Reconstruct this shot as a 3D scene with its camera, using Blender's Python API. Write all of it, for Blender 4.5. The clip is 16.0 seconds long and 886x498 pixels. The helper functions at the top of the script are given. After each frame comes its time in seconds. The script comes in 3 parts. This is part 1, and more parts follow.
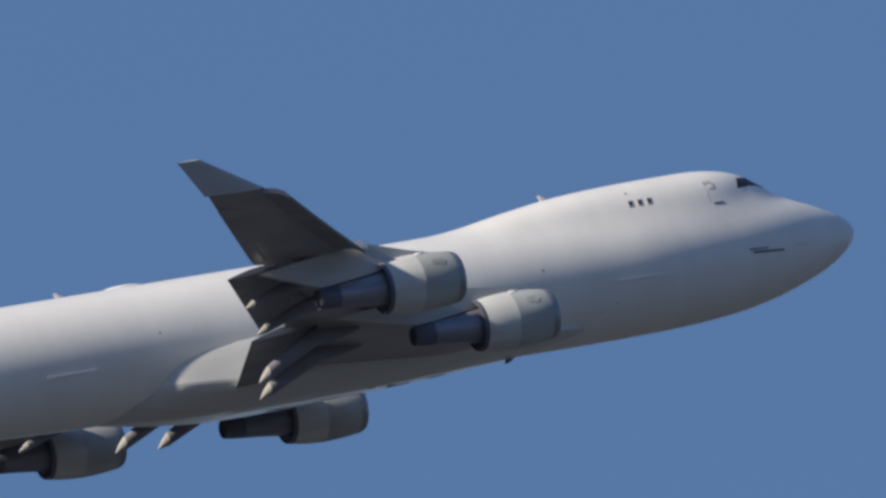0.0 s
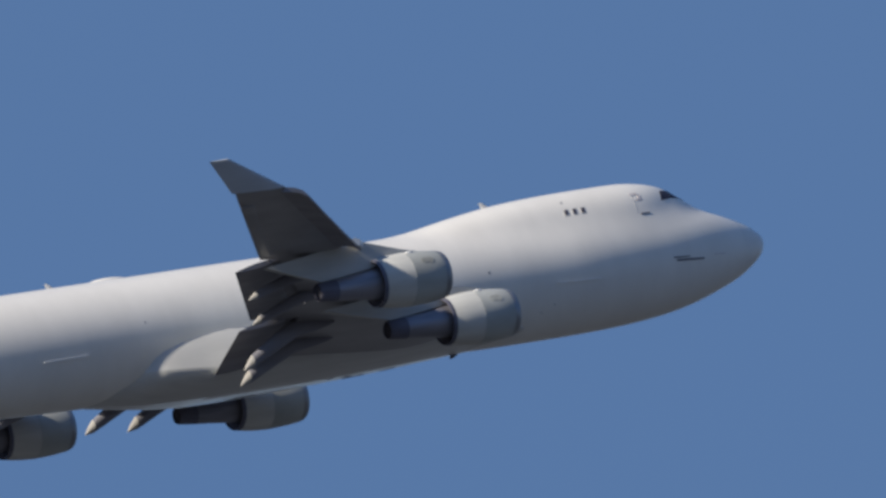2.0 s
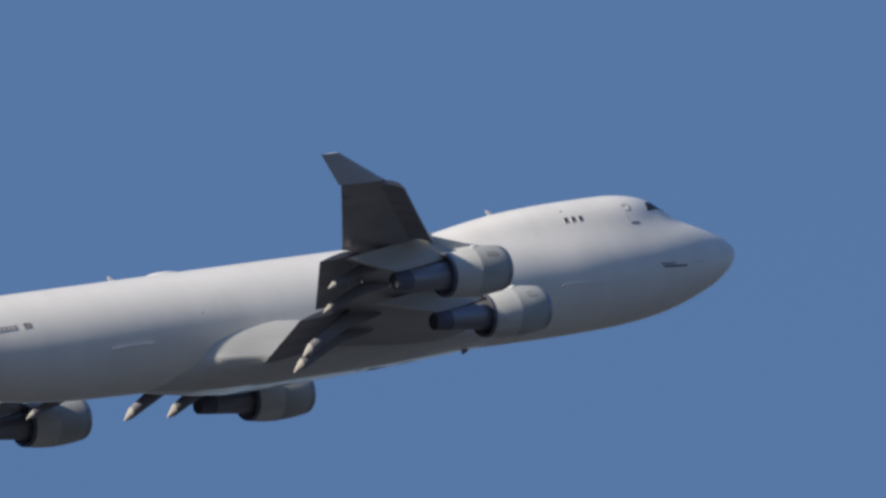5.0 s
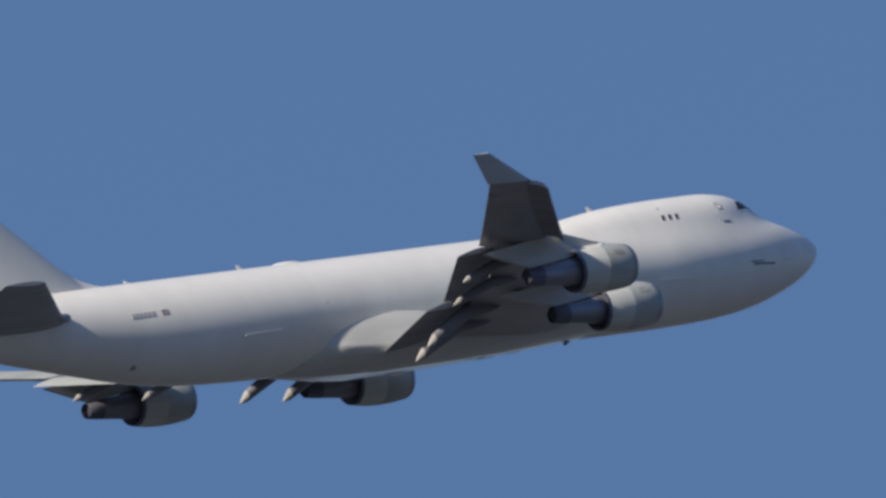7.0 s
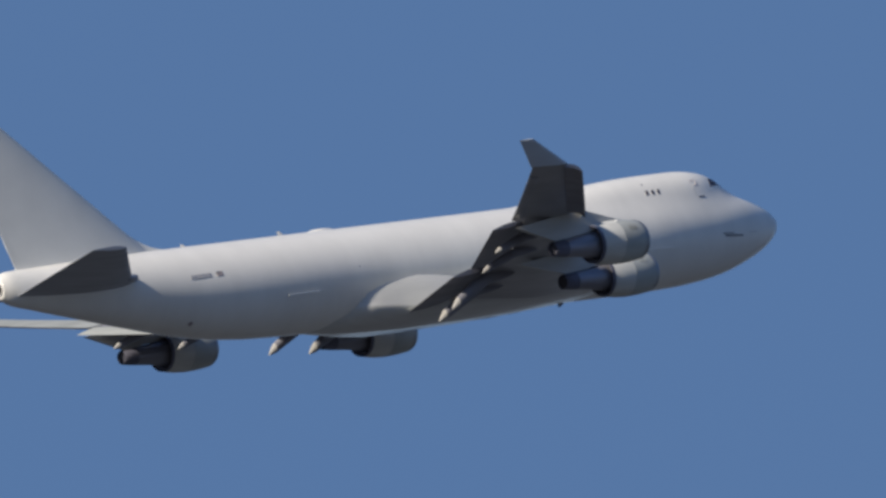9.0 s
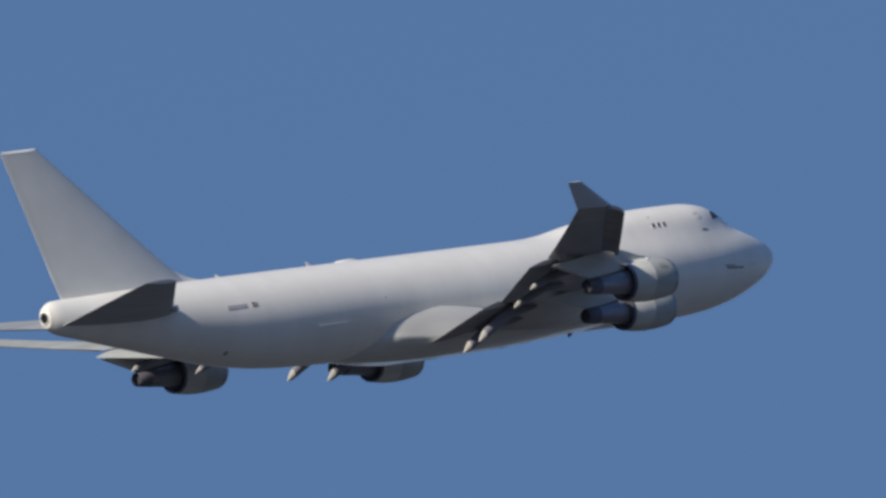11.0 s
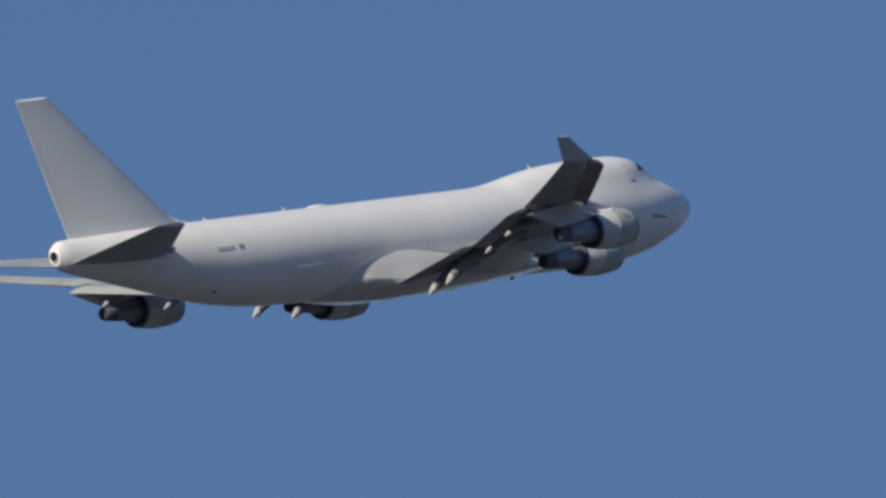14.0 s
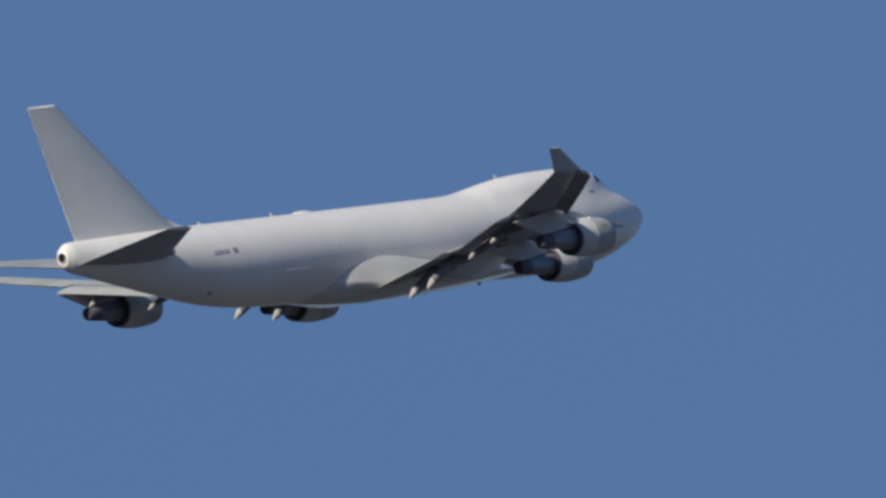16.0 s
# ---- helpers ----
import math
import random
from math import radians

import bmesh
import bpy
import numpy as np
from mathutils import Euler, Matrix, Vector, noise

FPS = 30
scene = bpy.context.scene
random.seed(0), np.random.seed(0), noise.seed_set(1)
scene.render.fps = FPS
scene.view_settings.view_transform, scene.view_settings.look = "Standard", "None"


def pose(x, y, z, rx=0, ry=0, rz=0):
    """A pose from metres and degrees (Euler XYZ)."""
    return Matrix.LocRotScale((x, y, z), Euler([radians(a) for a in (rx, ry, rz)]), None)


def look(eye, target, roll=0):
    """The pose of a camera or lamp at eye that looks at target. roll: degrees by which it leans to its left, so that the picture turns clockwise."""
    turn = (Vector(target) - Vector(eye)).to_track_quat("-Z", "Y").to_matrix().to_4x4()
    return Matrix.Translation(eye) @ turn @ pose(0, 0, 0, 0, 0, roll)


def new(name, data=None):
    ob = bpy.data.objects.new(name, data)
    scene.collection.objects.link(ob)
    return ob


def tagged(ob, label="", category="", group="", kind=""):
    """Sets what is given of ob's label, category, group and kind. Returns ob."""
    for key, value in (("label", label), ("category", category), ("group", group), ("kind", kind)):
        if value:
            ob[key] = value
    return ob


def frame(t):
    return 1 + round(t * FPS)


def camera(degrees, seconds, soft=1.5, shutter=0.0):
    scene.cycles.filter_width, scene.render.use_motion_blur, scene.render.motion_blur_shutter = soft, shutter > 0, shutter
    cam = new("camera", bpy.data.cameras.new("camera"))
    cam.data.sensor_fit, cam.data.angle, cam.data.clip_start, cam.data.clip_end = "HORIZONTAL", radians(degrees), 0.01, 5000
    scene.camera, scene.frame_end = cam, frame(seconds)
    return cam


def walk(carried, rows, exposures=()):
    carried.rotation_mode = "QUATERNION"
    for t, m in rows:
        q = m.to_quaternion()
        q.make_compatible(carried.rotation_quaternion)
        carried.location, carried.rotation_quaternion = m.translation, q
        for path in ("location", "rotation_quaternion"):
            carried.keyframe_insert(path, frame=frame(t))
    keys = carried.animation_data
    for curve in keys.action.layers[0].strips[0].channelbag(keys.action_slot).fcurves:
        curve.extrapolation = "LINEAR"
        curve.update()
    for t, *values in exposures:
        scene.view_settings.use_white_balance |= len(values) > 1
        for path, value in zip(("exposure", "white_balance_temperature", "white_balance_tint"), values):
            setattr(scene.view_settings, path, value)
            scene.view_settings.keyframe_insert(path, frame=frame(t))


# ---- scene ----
# ---------------------------------------------------------------- camera
cam = camera(1.4, 16.0, soft=3.0)
CAMERA_PATH = [
    (0, 102.04895, 0.09324, -23.05165),
    (0.2, 102.06091, 0.06288, -23.53988),
    (0.5, 102.07952, 0.01523, -24.26925),
    (0.8, 102.09156, -0.04098, -24.99347),
    (1, 102.11673, -0.06124, -25.45978),
    (1.2, 102.19106, -0.05014, -25.88144),
    (1.5, 102.31300, -0.01900, -26.51100),
    (1.8, 102.36115, -0.04092, -27.23754),
    (2, 102.40118, -0.05811, -27.68840),
    (2.2, 102.48303, -0.03074, -28.04985),
    (2.5, 102.61617, 0.01723, -28.54466),
    (2.8, 102.67776, 0.02816, -29.18040),
    (3, 102.72822, 0.05071, -29.56213),
    (3.2, 102.79995, 0.08977, -29.85617),
    (3.5, 102.93385, 0.18919, -30.39842),
    (3.8, 103.10290, 0.34404, -31.06986),
    (4.1, 103.27276, 0.51343, -31.80990),
    (4.4, 103.41025, 0.65524, -32.55839),
    (4.7, 103.48357, 0.72613, -33.25555),
    (5, 103.46193, 0.68186, -33.84164),
    (5.3, 103.31473, 0.47805, -34.25635),
    (5.5, 103.14957, 0.25636, -34.44150),
    (5.8, 103.12774, 0.23380, -34.95967),
    (6, 103.15813, 0.27988, -35.34813),
    (6.2, 103.16659, 0.29615, -35.66242),
    (6.5, 103.17388, 0.32035, -36.12722),
    (6.8, 103.14759, 0.32442, -36.68403),
    (7, 103.11289, 0.33022, -37.06801),
    (7.2, 103.05638, 0.32161, -37.45283),
    (7.5, 102.95872, 0.28582, -38.02144),
    (7.8, 102.86914, 0.28026, -38.54886),
    (8, 102.81913, 0.25935, -38.89425),
    (8.2, 102.77187, 0.21630, -39.24782),
    (8.5, 102.69742, 0.14847, -39.78275),
    (8.8, 102.57912, 0.07468, -40.31686),
    (9, 102.48918, 0.02334, -40.66555),
    (9.2, 102.42321, -0.02641, -41.01140),
    (9.5, 102.29596, -0.07896, -41.50391),
    (9.7, 102.14804, -0.05779, -41.80753),
    (10, 101.97046, -0.05260, -42.26665),
    (10.3, 101.84915, -0.08140, -42.73025),
    (10.6, 101.77195, -0.13145, -43.19747),
    (10.9, 101.72652, -0.19021, -43.66753),
    (11.2, 101.70030, -0.24535, -44.13964),
    (11.5, 101.68052, -0.28475, -44.61303),
    (11.8, 101.65427, -0.29653, -45.08684),
    (12, 101.62667, -0.28327, -45.40257),
    (12.2, 101.59749, -0.26901, -45.71863),
    (12.5, 101.56336, -0.23747, -46.16376),
    (12.8, 101.56264, -0.17140, -46.52245),
    (13, 101.56498, -0.14384, -46.75394),
    (13.2, 101.56525, -0.14835, -47.00437),
    (13.5, 101.55549, -0.18513, -47.40013),
    (13.8, 101.50216, -0.22293, -47.79205),
    (14, 101.48018, -0.22457, -48.06164),
    (14.2, 101.49629, -0.21600, -48.34572),
    (14.5, 101.53156, -0.20443, -48.76437),
    (14.8, 101.49954, -0.28090, -49.11650),
    (15, 101.48057, -0.33771, -49.34726),
    (15.2, 101.47833, -0.35052, -49.60391),
    (15.5, 101.49926, -0.31453, -50.00366),
    (15.8, 101.54424, -0.32472, -50.39281),
    (16, 101.57790, -0.31611, -50.65404),
]
walk(cam, [(t, pose(0, 0, 1.7, rx, ry, rz)) for t, rx, ry, rz in CAMERA_PATH], exposures=[(0, 0.06, 6620, 10), (7, 0.02, 6610, 10), (12, -0.09, 6500, 10), (16, -0.14, 6480, 10)])

# ---------------------------------------------------------------- light
SUN_FROM = Vector((-0.922, -0.055, 0.384)).normalized()
world = bpy.data.worlds.new("sky")
scene.world = world
world.use_nodes = True
wn, wl = world.node_tree.nodes, world.node_tree.links
sky = wn.new("ShaderNodeTexSky")
sky.sky_type = "NISHITA"
sky.sun_disc = False
sky.sun_elevation = math.asin(SUN_FROM.z)
sky.sun_rotation = math.atan2(SUN_FROM.x, SUN_FROM.y)
sky.altitude = 600
sky.air_density, sky.dust_density, sky.ozone_density = 1.0, 0.0, 4.0
haze = wn.new("ShaderNodeMix")
haze.data_type = "RGBA"
haze.inputs["Factor"].default_value = 0.75
haze.inputs["B"].default_value = (1.10, 2.24, 4.95, 1)
wl.new(sky.outputs[0], haze.inputs["A"])
# pale haze low over the horizon
way, parts = wn.new("ShaderNodeTexCoord"), wn.new("ShaderNodeSeparateXYZ")
rise = wn.new("ShaderNodeMapRange")
rise.interpolation_type = "SMOOTHSTEP"
rise.inputs["From Min"].default_value, rise.inputs["From Max"].default_value = 0.0, 0.17
rise.inputs["To Min"].default_value, rise.inputs["To Max"].default_value = 1.0, 0.0
low_air = wn.new("ShaderNodeMix")
low_air.data_type = "RGBA"
low_air.inputs["B"].default_value = (3.4, 4.4, 5.8, 1)
wl.new(way.outputs["Generated"], parts.inputs[0])
wl.new(parts.outputs["Z"], rise.inputs["Value"])
wl.new(rise.outputs["Result"], low_air.inputs["Factor"])
wl.new(haze.outputs["Result"], low_air.inputs["A"])
wl.new(low_air.outputs["Result"], wn["Background"].inputs[0])
wn["Background"].inputs[1].default_value = 0.0735

sun = new("sun", bpy.data.lights.new("sun", "SUN"))
sun.data.energy, sun.data.angle, sun.data.color = 5.25, radians(3.0), (1.0, 0.918, 0.785)
sun.matrix_world = look(SUN_FROM * 100, (0, 0, 0))


# ---------------------------------------------------------------- materials
def paint(name, colour, rough, metal=0.0, grime=0.12, grain=0.05, streak=(0.25, 1.6, 1.6), bump=0.0, gloss=0.2, band=0.0):
    """Painted or bare sheet metal with broad stains drawn out along the airflow and a fine grain."""
    m = bpy.data.materials.new(name)
    m.use_nodes = True
    n, l = m.node_tree.nodes, m.node_tree.links
    b = n["Principled BSDF"]
    b.inputs["Metallic"].default_value = metal
    b.inputs["Specular IOR Level"].default_value = gloss
    co = n.new("ShaderNodeTexCoord")
    mp = n.new("ShaderNodeMapping")
    mp.inputs["Scale"].default_value = streak
    l.new(co.outputs["Object"], mp.inputs[0])
    big, fine = n.new("ShaderNodeTexNoise"), n.new("ShaderNodeTexNoise")
    big.inputs["Scale"].default_value, big.inputs["Detail"].default_value = 0.9, 5
    fine.inputs["Scale"].default_value, fine.inputs["Detail"].default_value = 14, 3
    l.new(mp.outputs[0], big.inputs[0])
    l.new(mp.outputs[0], fine.inputs[0])
    r1, r2 = n.new("ShaderNodeMapRange"), n.new("ShaderNodeMapRange")
    r1.inputs["From Min"].default_value, r1.inputs["From Max"].default_value = 0.35, 0.7
    r1.inputs["To Min"].default_value, r1.inputs["To Max"].default_value = 1.0, 1.0 - grime
    r2.inputs["To Min"].default_value, r2.inputs["To Max"].default_value = 1.0 + grain, 1.0 - grain
    l.new(big.outputs[0], r1.inputs[0])
    l.new(fine.outputs[0], r2.inputs[0])
    mul = n.new("ShaderNodeMath")
    mul.operation = "MULTIPLY"
    l.new(r1.outputs[0], mul.inputs[0])
    l.new(r2.outputs[0], mul.inputs[1])
    shade = mul
    if band:
        # sheets of slightly different age, ring by ring along the hull
        ring_map, ring = n.new("ShaderNodeMapping"), n.new("ShaderNodeTexNoise")
        ring_map.inputs["Scale"].default_value = (1.0, 0.05, 0.12)
        ring.inputs["Scale"].default_value, ring.inputs["Detail"].default_value = 1.3, 4
        r4 = n.new("ShaderNodeMapRange")
        r4.inputs["From Min"].default_value, r4.inputs["From Max"].default_value = 0.3, 0.7
        r4.inputs["To Min"].default_value, r4.inputs["To Max"].default_value = 1.0 - band, 1.0 + band
        shade = n.new("ShaderNodeMath")
        shade.operation = "MULTIPLY"
        l.new(co.outputs["Object"], ring_map.inputs[0])
        l.new(ring_map.outputs[0], ring.inputs[0])
        l.new(ring.outputs[0], r4.inputs[0])
        l.new(mul.outputs[0], shade.inputs[0])
        l.new(r4.outputs[0], shade.inputs[1])
    mix = n.new("ShaderNodeVectorMath")
    mix.operation = "SCALE"
    mix.inputs[0].default_value = colour
    l.new(shade.outputs[0], mix.inputs["Scale"])
    l.new(mix.outputs[0], b.inputs["Base Color"])
    r3 = n.new("ShaderNodeMapRange")
    r3.inputs["To Min"].default_value, r3.inputs["To Max"].default_value = rough * 0.85, min(1, rough * 1.2)
    l.new(big.outputs[0], r3.inputs[0])
    l.new(r3.outputs[0], b.inputs["Roughness"])
    if bump:
        bp = n.new("ShaderNodeBump")
        bp.inputs["Strength"].default_value, bp.inputs["Distance"].default_value = bump, 0.02
        l.new(big.outputs[0], bp.inputs["Height"])
        l.new(bp.outputs[0], b.inputs["Normal"])
    return m


WHITE = paint("white_paint", (0.79, 0.77, 0.735), 0.30, grime=0.07, grain=0.02, streak=(0.6, 0.35, 0.35), bump=0.02, gloss=0.5, band=0.016)
FIN_WHITE = paint("fin_paint", (0.76, 0.755, 0.725), 0.45, grime=0.06, grain=0.02, streak=(0.5, 1, 0.5), bump=0.1)
FAIRING = paint("fairing_paint", (0.585, 0.58, 0.565), 0.16, grime=0.12, grain=0.03, gloss=0.5)
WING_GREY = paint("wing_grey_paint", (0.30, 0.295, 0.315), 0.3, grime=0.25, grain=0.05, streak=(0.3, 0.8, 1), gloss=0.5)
FLAP_GREY = paint("flap_grey_paint", (0.27, 0.265, 0.295), 0.5, grime=0.25, grain=0.05)
WINGLET = paint("winglet_paint", (0.50, 0.52, 0.555), 0.45, grime=0.12)
CANOE_LIT = paint("canoe_lit_paint", (0.45, 0.435, 0.415), 0.5, grime=0.2)
# light grey upper wing faces, their sunlit brightness put into the colour too
WING_TOP_LIT = paint("wing_top_lit_paint", (0.42, 0.43, 0.405), 0.5, grime=0.2, grain=0.05, streak=(0.3, 0.8, 1))
COWL = paint("cowl_paint", (0.44, 0.455, 0.44), 0.4, grime=0.22, grain=0.04, streak=(0.5, 0.7, 0.7))
LIP = paint("lip_metal", (0.32, 0.33, 0.35), 0.4, metal=0.6, grime=0.15)
CORE = paint("core_metal", (0.30, 0.30, 0.35), 0.45, metal=0.6, grime=0.35)
DUCT = paint("duct_lining", (0.34, 0.34, 0.41), 0.7, grime=0.25)
# hot metal, kept dark to hold the flaps' shade on the exhaust as well
HOT = paint("hot_metal", (0.165, 0.165, 0.215), 0.65, metal=0.2, grime=0.4)
BLACK = paint("black_rubber", (0.05, 0.05, 0.055), 0.6)
APU_BLACK = paint("exhaust_black", (0.018, 0.017, 0.02), 0.8, gloss=0.05)
# dark tone that puts the wing's shade on the exhaust plug
PLUG_SHADE = paint("plug_shade", (0.075, 0.075, 0.095), 0.8, grime=0.3, gloss=0.05)
CANOE_SHADED = paint("canoe_shaded_paint", (0.26, 0.26, 0.30), 0.6, grime=0.25, gloss=0.1)
GLASS = paint("window_glass", (0.055, 0.052, 0.075), 0.2, grime=0.05, gloss=0.12)
RADOME = paint("radome_paint", (0.755, 0.74, 0.71), 0.32, grime=0.09, gloss=0.5)
MARK = paint("dark_marking", (0.20, 0.20, 0.23), 0.5)
FADED = paint("faded_marking", (0.50, 0.49, 0.50), 0.5)
FLAGRED = paint("flag_red", (0.37, 0.32, 0.33), 0.5)
STENCIL = paint("worn_stencil", (0.62, 0.575, 0.575), 0.5)
STAIN = paint("brown_stain", (0.36, 0.30, 0.31), 0.7, grime=0.3)
SEAM_PALE = paint("seam_pale", (0.66, 0.65, 0.64), 0.5)
SLEEVE = paint("sleeve_paint", (0.60, 0.60, 0.575), 0.45, grime=0.2, grain=0.04)
WORN = paint("worn_marking_paint", (0.405, 0.415, 0.395), 0.6, grime=0.5, grain=0.25, streak=(2, 2, 2))
COWL_SEAM = paint("cowl_seam_grey", (0.42, 0.43, 0.42), 0.5)
WING_PYLON = paint("pylon_grey", (0.50, 0.505, 0.50), 0.5, grime=0.2)
# pale finish of sills and cap, also used for painted bright spots
RAIL_AND_GLINT = paint("bare_rail_and_glint", (0.84, 0.83, 0.81), 0.35, grime=0.05)
FADED_DARK = paint("registration_grey", (0.40, 0.40, 0.43), 0.5)
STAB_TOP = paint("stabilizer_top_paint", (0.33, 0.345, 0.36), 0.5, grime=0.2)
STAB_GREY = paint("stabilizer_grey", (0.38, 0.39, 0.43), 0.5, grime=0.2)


def ground_material():
    # dark blue-grey, chosen for the light it bounces onto the airplane's underside
    m = bpy.data.materials.new("dark_ground")
    m.use_nodes = True
    n, l = m.node_tree.nodes, m.node_tree.links
    co = n.new("ShaderNodeTexCoord")
    a, b = n.new("ShaderNodeTexNoise"), n.new("ShaderNodeTexNoise")
    a.inputs["Scale"].default_value, a.inputs["Detail"].default_value = 0.006, 8
    b.inputs["Scale"].default_value, b.inputs["Detail"].default_value = 1.5, 4
    l.new(co.outputs["Object"], a.inputs[0])
    l.new(co.outputs["Object"], b.inputs[0])
    mix = n.new("ShaderNodeMix")
    mix.data_type = "RGBA"
    mix.inputs["A"].default_value, mix.inputs["B"].default_value = (0.040, 0.045, 0.050, 1), (0.062, 0.066, 0.071, 1)
    add = n.new("ShaderNodeMath")
    add.operation = "MULTIPLY_ADD"
    add.inputs[1].default_value = 0.4
    l.new(b.outputs[0], add.inputs[0])
    l.new(a.outputs[0], add.inputs[2])
    l.new(add.outputs[0], mix.inputs["Factor"])
    l.new(mix.outputs["Result"], n["Principled BSDF"].inputs["Base Color"])
    n["Principled BSDF"].inputs["Roughness"].default_value = 0.95
    return m


# ---------------------------------------------------------------- mesh helpers
def part(name, bm, material, parent, label="", smooth=40):
    """Link a bmesh as one mesh object under its thing."""
    bmesh.ops.recalc_face_normals(bm, faces=bm.faces)
    me = bpy.data.meshes.new(name)
    bm.to_mesh(me)
    bm.free()
    me.materials.append(material)
    if smooth:
        me.shade_smooth()
        me.set_sharp_from_angle(angle=radians(smooth))
    ob = new(name, me)
    ob.parent = parent
    return tagged(ob, label)


def upper_tone(ob, material):
    """Give the faces that look up a tone of their own."""
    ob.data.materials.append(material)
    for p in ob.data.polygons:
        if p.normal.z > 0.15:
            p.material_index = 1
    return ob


def loft(rings, caps=True, closed=True):
    """Skin through rings of equally many points."""
    bm = bmesh.new()
    rows = [[bm.verts.new(p) for p in ring] for ring in rings]
    k = len(rows[0])
    for a, b in zip(rows, rows[1:]):
        for i in range(k if closed else k - 1):
            j = (i + 1) % k
            bm.faces.new((a[i], a[j], b[j], b[i]))
    if caps:
        bm.faces.new(rows[0])
        bm.faces.new(rows[-1])
    return bm


def lathe(profile, centre, seg=40, caps=False):
    """Turn (x, r) pairs about an axis along x through centre."""
    cx, cy, cz = centre
    rings = [[(cx + x, cy + r * math.cos(a), cz + r * math.sin(a)) for a in np.linspace(0, 2 * math.pi, seg, endpoint=False)]
             for x, r in profile]
    return loft(rings, caps)


def smooth_table(xs, ys):
    """A monotone cubic through a table."""
    xs, ys = np.array(xs, float), np.array(ys, float)
    h, d = np.diff(xs), np.diff(ys) / np.diff(xs)
    m = np.empty(len(xs))
    m[0], m[-1] = d[0], d[-1]
    for i in range(1, len(xs) - 1):
        m[i] = 0 if d[i - 1] * d[i] <= 0 else (h[i - 1] + h[i]) / (h[i - 1] / d[i] + h[i] / d[i - 1])

    def f(x):
        x = min(max(x, xs[0]), xs[-1])
        i = min(int(np.searchsorted(xs, x, side="right")) - 1, len(xs) - 2)
        t = (x - xs[i]) / h[i]
        return float((1 + 2 * t) * (1 - t) ** 2 * ys[i] + t * (1 - t) ** 2 * h[i] * m[i] + t * t * (3 - 2 * t) * ys[i + 1] + t * t * (t - 1) * h[i] * m[i + 1])
    return f


# ---------------------------------------------------------------- fuselage shape, metres aft of the nose
Z_BOTTOM = smooth_table([0, 0.12, 0.4, 1.0, 2.0, 3.2, 5.0, 7.3, 9.9, 13.7, 17, 42, 48, 53, 57, 62.5, 66.3, 68.2, 68.75],
                        [0.1, -0.3, -0.65, -1.1, -1.65, -2.1, -2.64, -3.05, -3.27, -3.38, -3.4, -3.4, -3.27, -2.75, -1.9, -0.58, 0.34, 0.88, 1.25])
Z_TOP = smooth_table([0, 0.12, 0.55, 1.66, 3.06, 4.34, 5.0, 5.84, 6.6, 8.9, 12, 15.2, 18.5, 20.1, 21.75, 23.5, 26, 50, 60, 66, 68.2, 68.75],
                     [0.1, 0.42, 0.85, 1.50, 2.26, 2.88, 3.32, 3.88, 4.14, 4.40, 4.38, 4.26, 3.90, 3.65, 3.40, 3.27, 3.25, 3.25, 3.2, 3.05, 2.98, 2.65])
MAIN_TOP = smooth_table([0, 0.12, 0.55, 1.66, 3.06, 4.34, 6, 8, 10, 13, 50, 60, 66, 68.2, 68.75],
                        [0.1, 0.42, 0.85, 1.50, 2.1, 2.5, 2.85, 3.05, 3.18, 3.25, 3.25, 3.2, 3.05, 2.98, 2.65])
HALF_WIDTH = smooth_table([0, 0.12, 0.4, 1.0, 1.8, 3, 4.5, 6, 8, 10, 13, 44, 50, 53, 57, 62.5, 66.3, 68.2, 68.75],
                          [0, 0.38, 0.70, 1.12, 1.48, 1.90, 2.28, 2.56, 2.83, 3.03, 3.21, 3.25, 3.1, 2.9, 2.5, 1.75, 1.1, 0.78, 0.52])
CENTRE = smooth_table([0, 1, 4, 44, 50, 53, 57, 62.5, 66.3, 68.5], [0.1, 0.05, 0, 0, 0.1, 0.3, 0.75, 1.35, 1.75, 1.95])
LOBE = smooth_table([0, 4, 5, 6, 7, 8.5, 12, 18, 24, 70], [0.3, 1.0, 1.2, 1.4, 1.75, 2.08, 2.2, 2.2, 2.1, 2.1])
LOBE_HEIGHT = smooth_table([0, 4, 5, 6, 7, 8.5, 12, 70], [0.6, 0.8, 0.95, 1.15, 1.5, 1.85, 1.95, 1.95])


def raw_radius(s, a):
    """Main lobe and upper deck lobe, the farther one of the two."""
    zc = CENTRE(s)
    c, d = math.cos(a), math.sin(a)
    w = max(HALF_WIDTH(s), 1e-3)
    h = max((MAIN_TOP(s) - zc) if d > 0 else (zc - Z_BOTTOM(s)), 1e-3)
    r = 1 / math.sqrt((c / w) ** 2 + (d / h) ** 2)
    if d > 0 and 3.0 < s < 27:
        zt, wu = Z_TOP(s), LOBE(s)
        hu = min(LOBE_HEIGHT(s), 0.95 * (zt - zc))
        k = zt - hu - zc
        A, B, C = (c / wu) ** 2 + (d / hu) ** 2, -2 * d * k / hu ** 2, (k / hu) ** 2 - 1
        disc = B * B - 4 * A * C
        if disc > 0:
            ru = (-B + math.sqrt(disc)) / (2 * A)
            q = min(1.0, (s - 3.0) / 1.5)
            r = (1 - q) * r + q * max(r, ru)
    return r


SECTIONS = {}


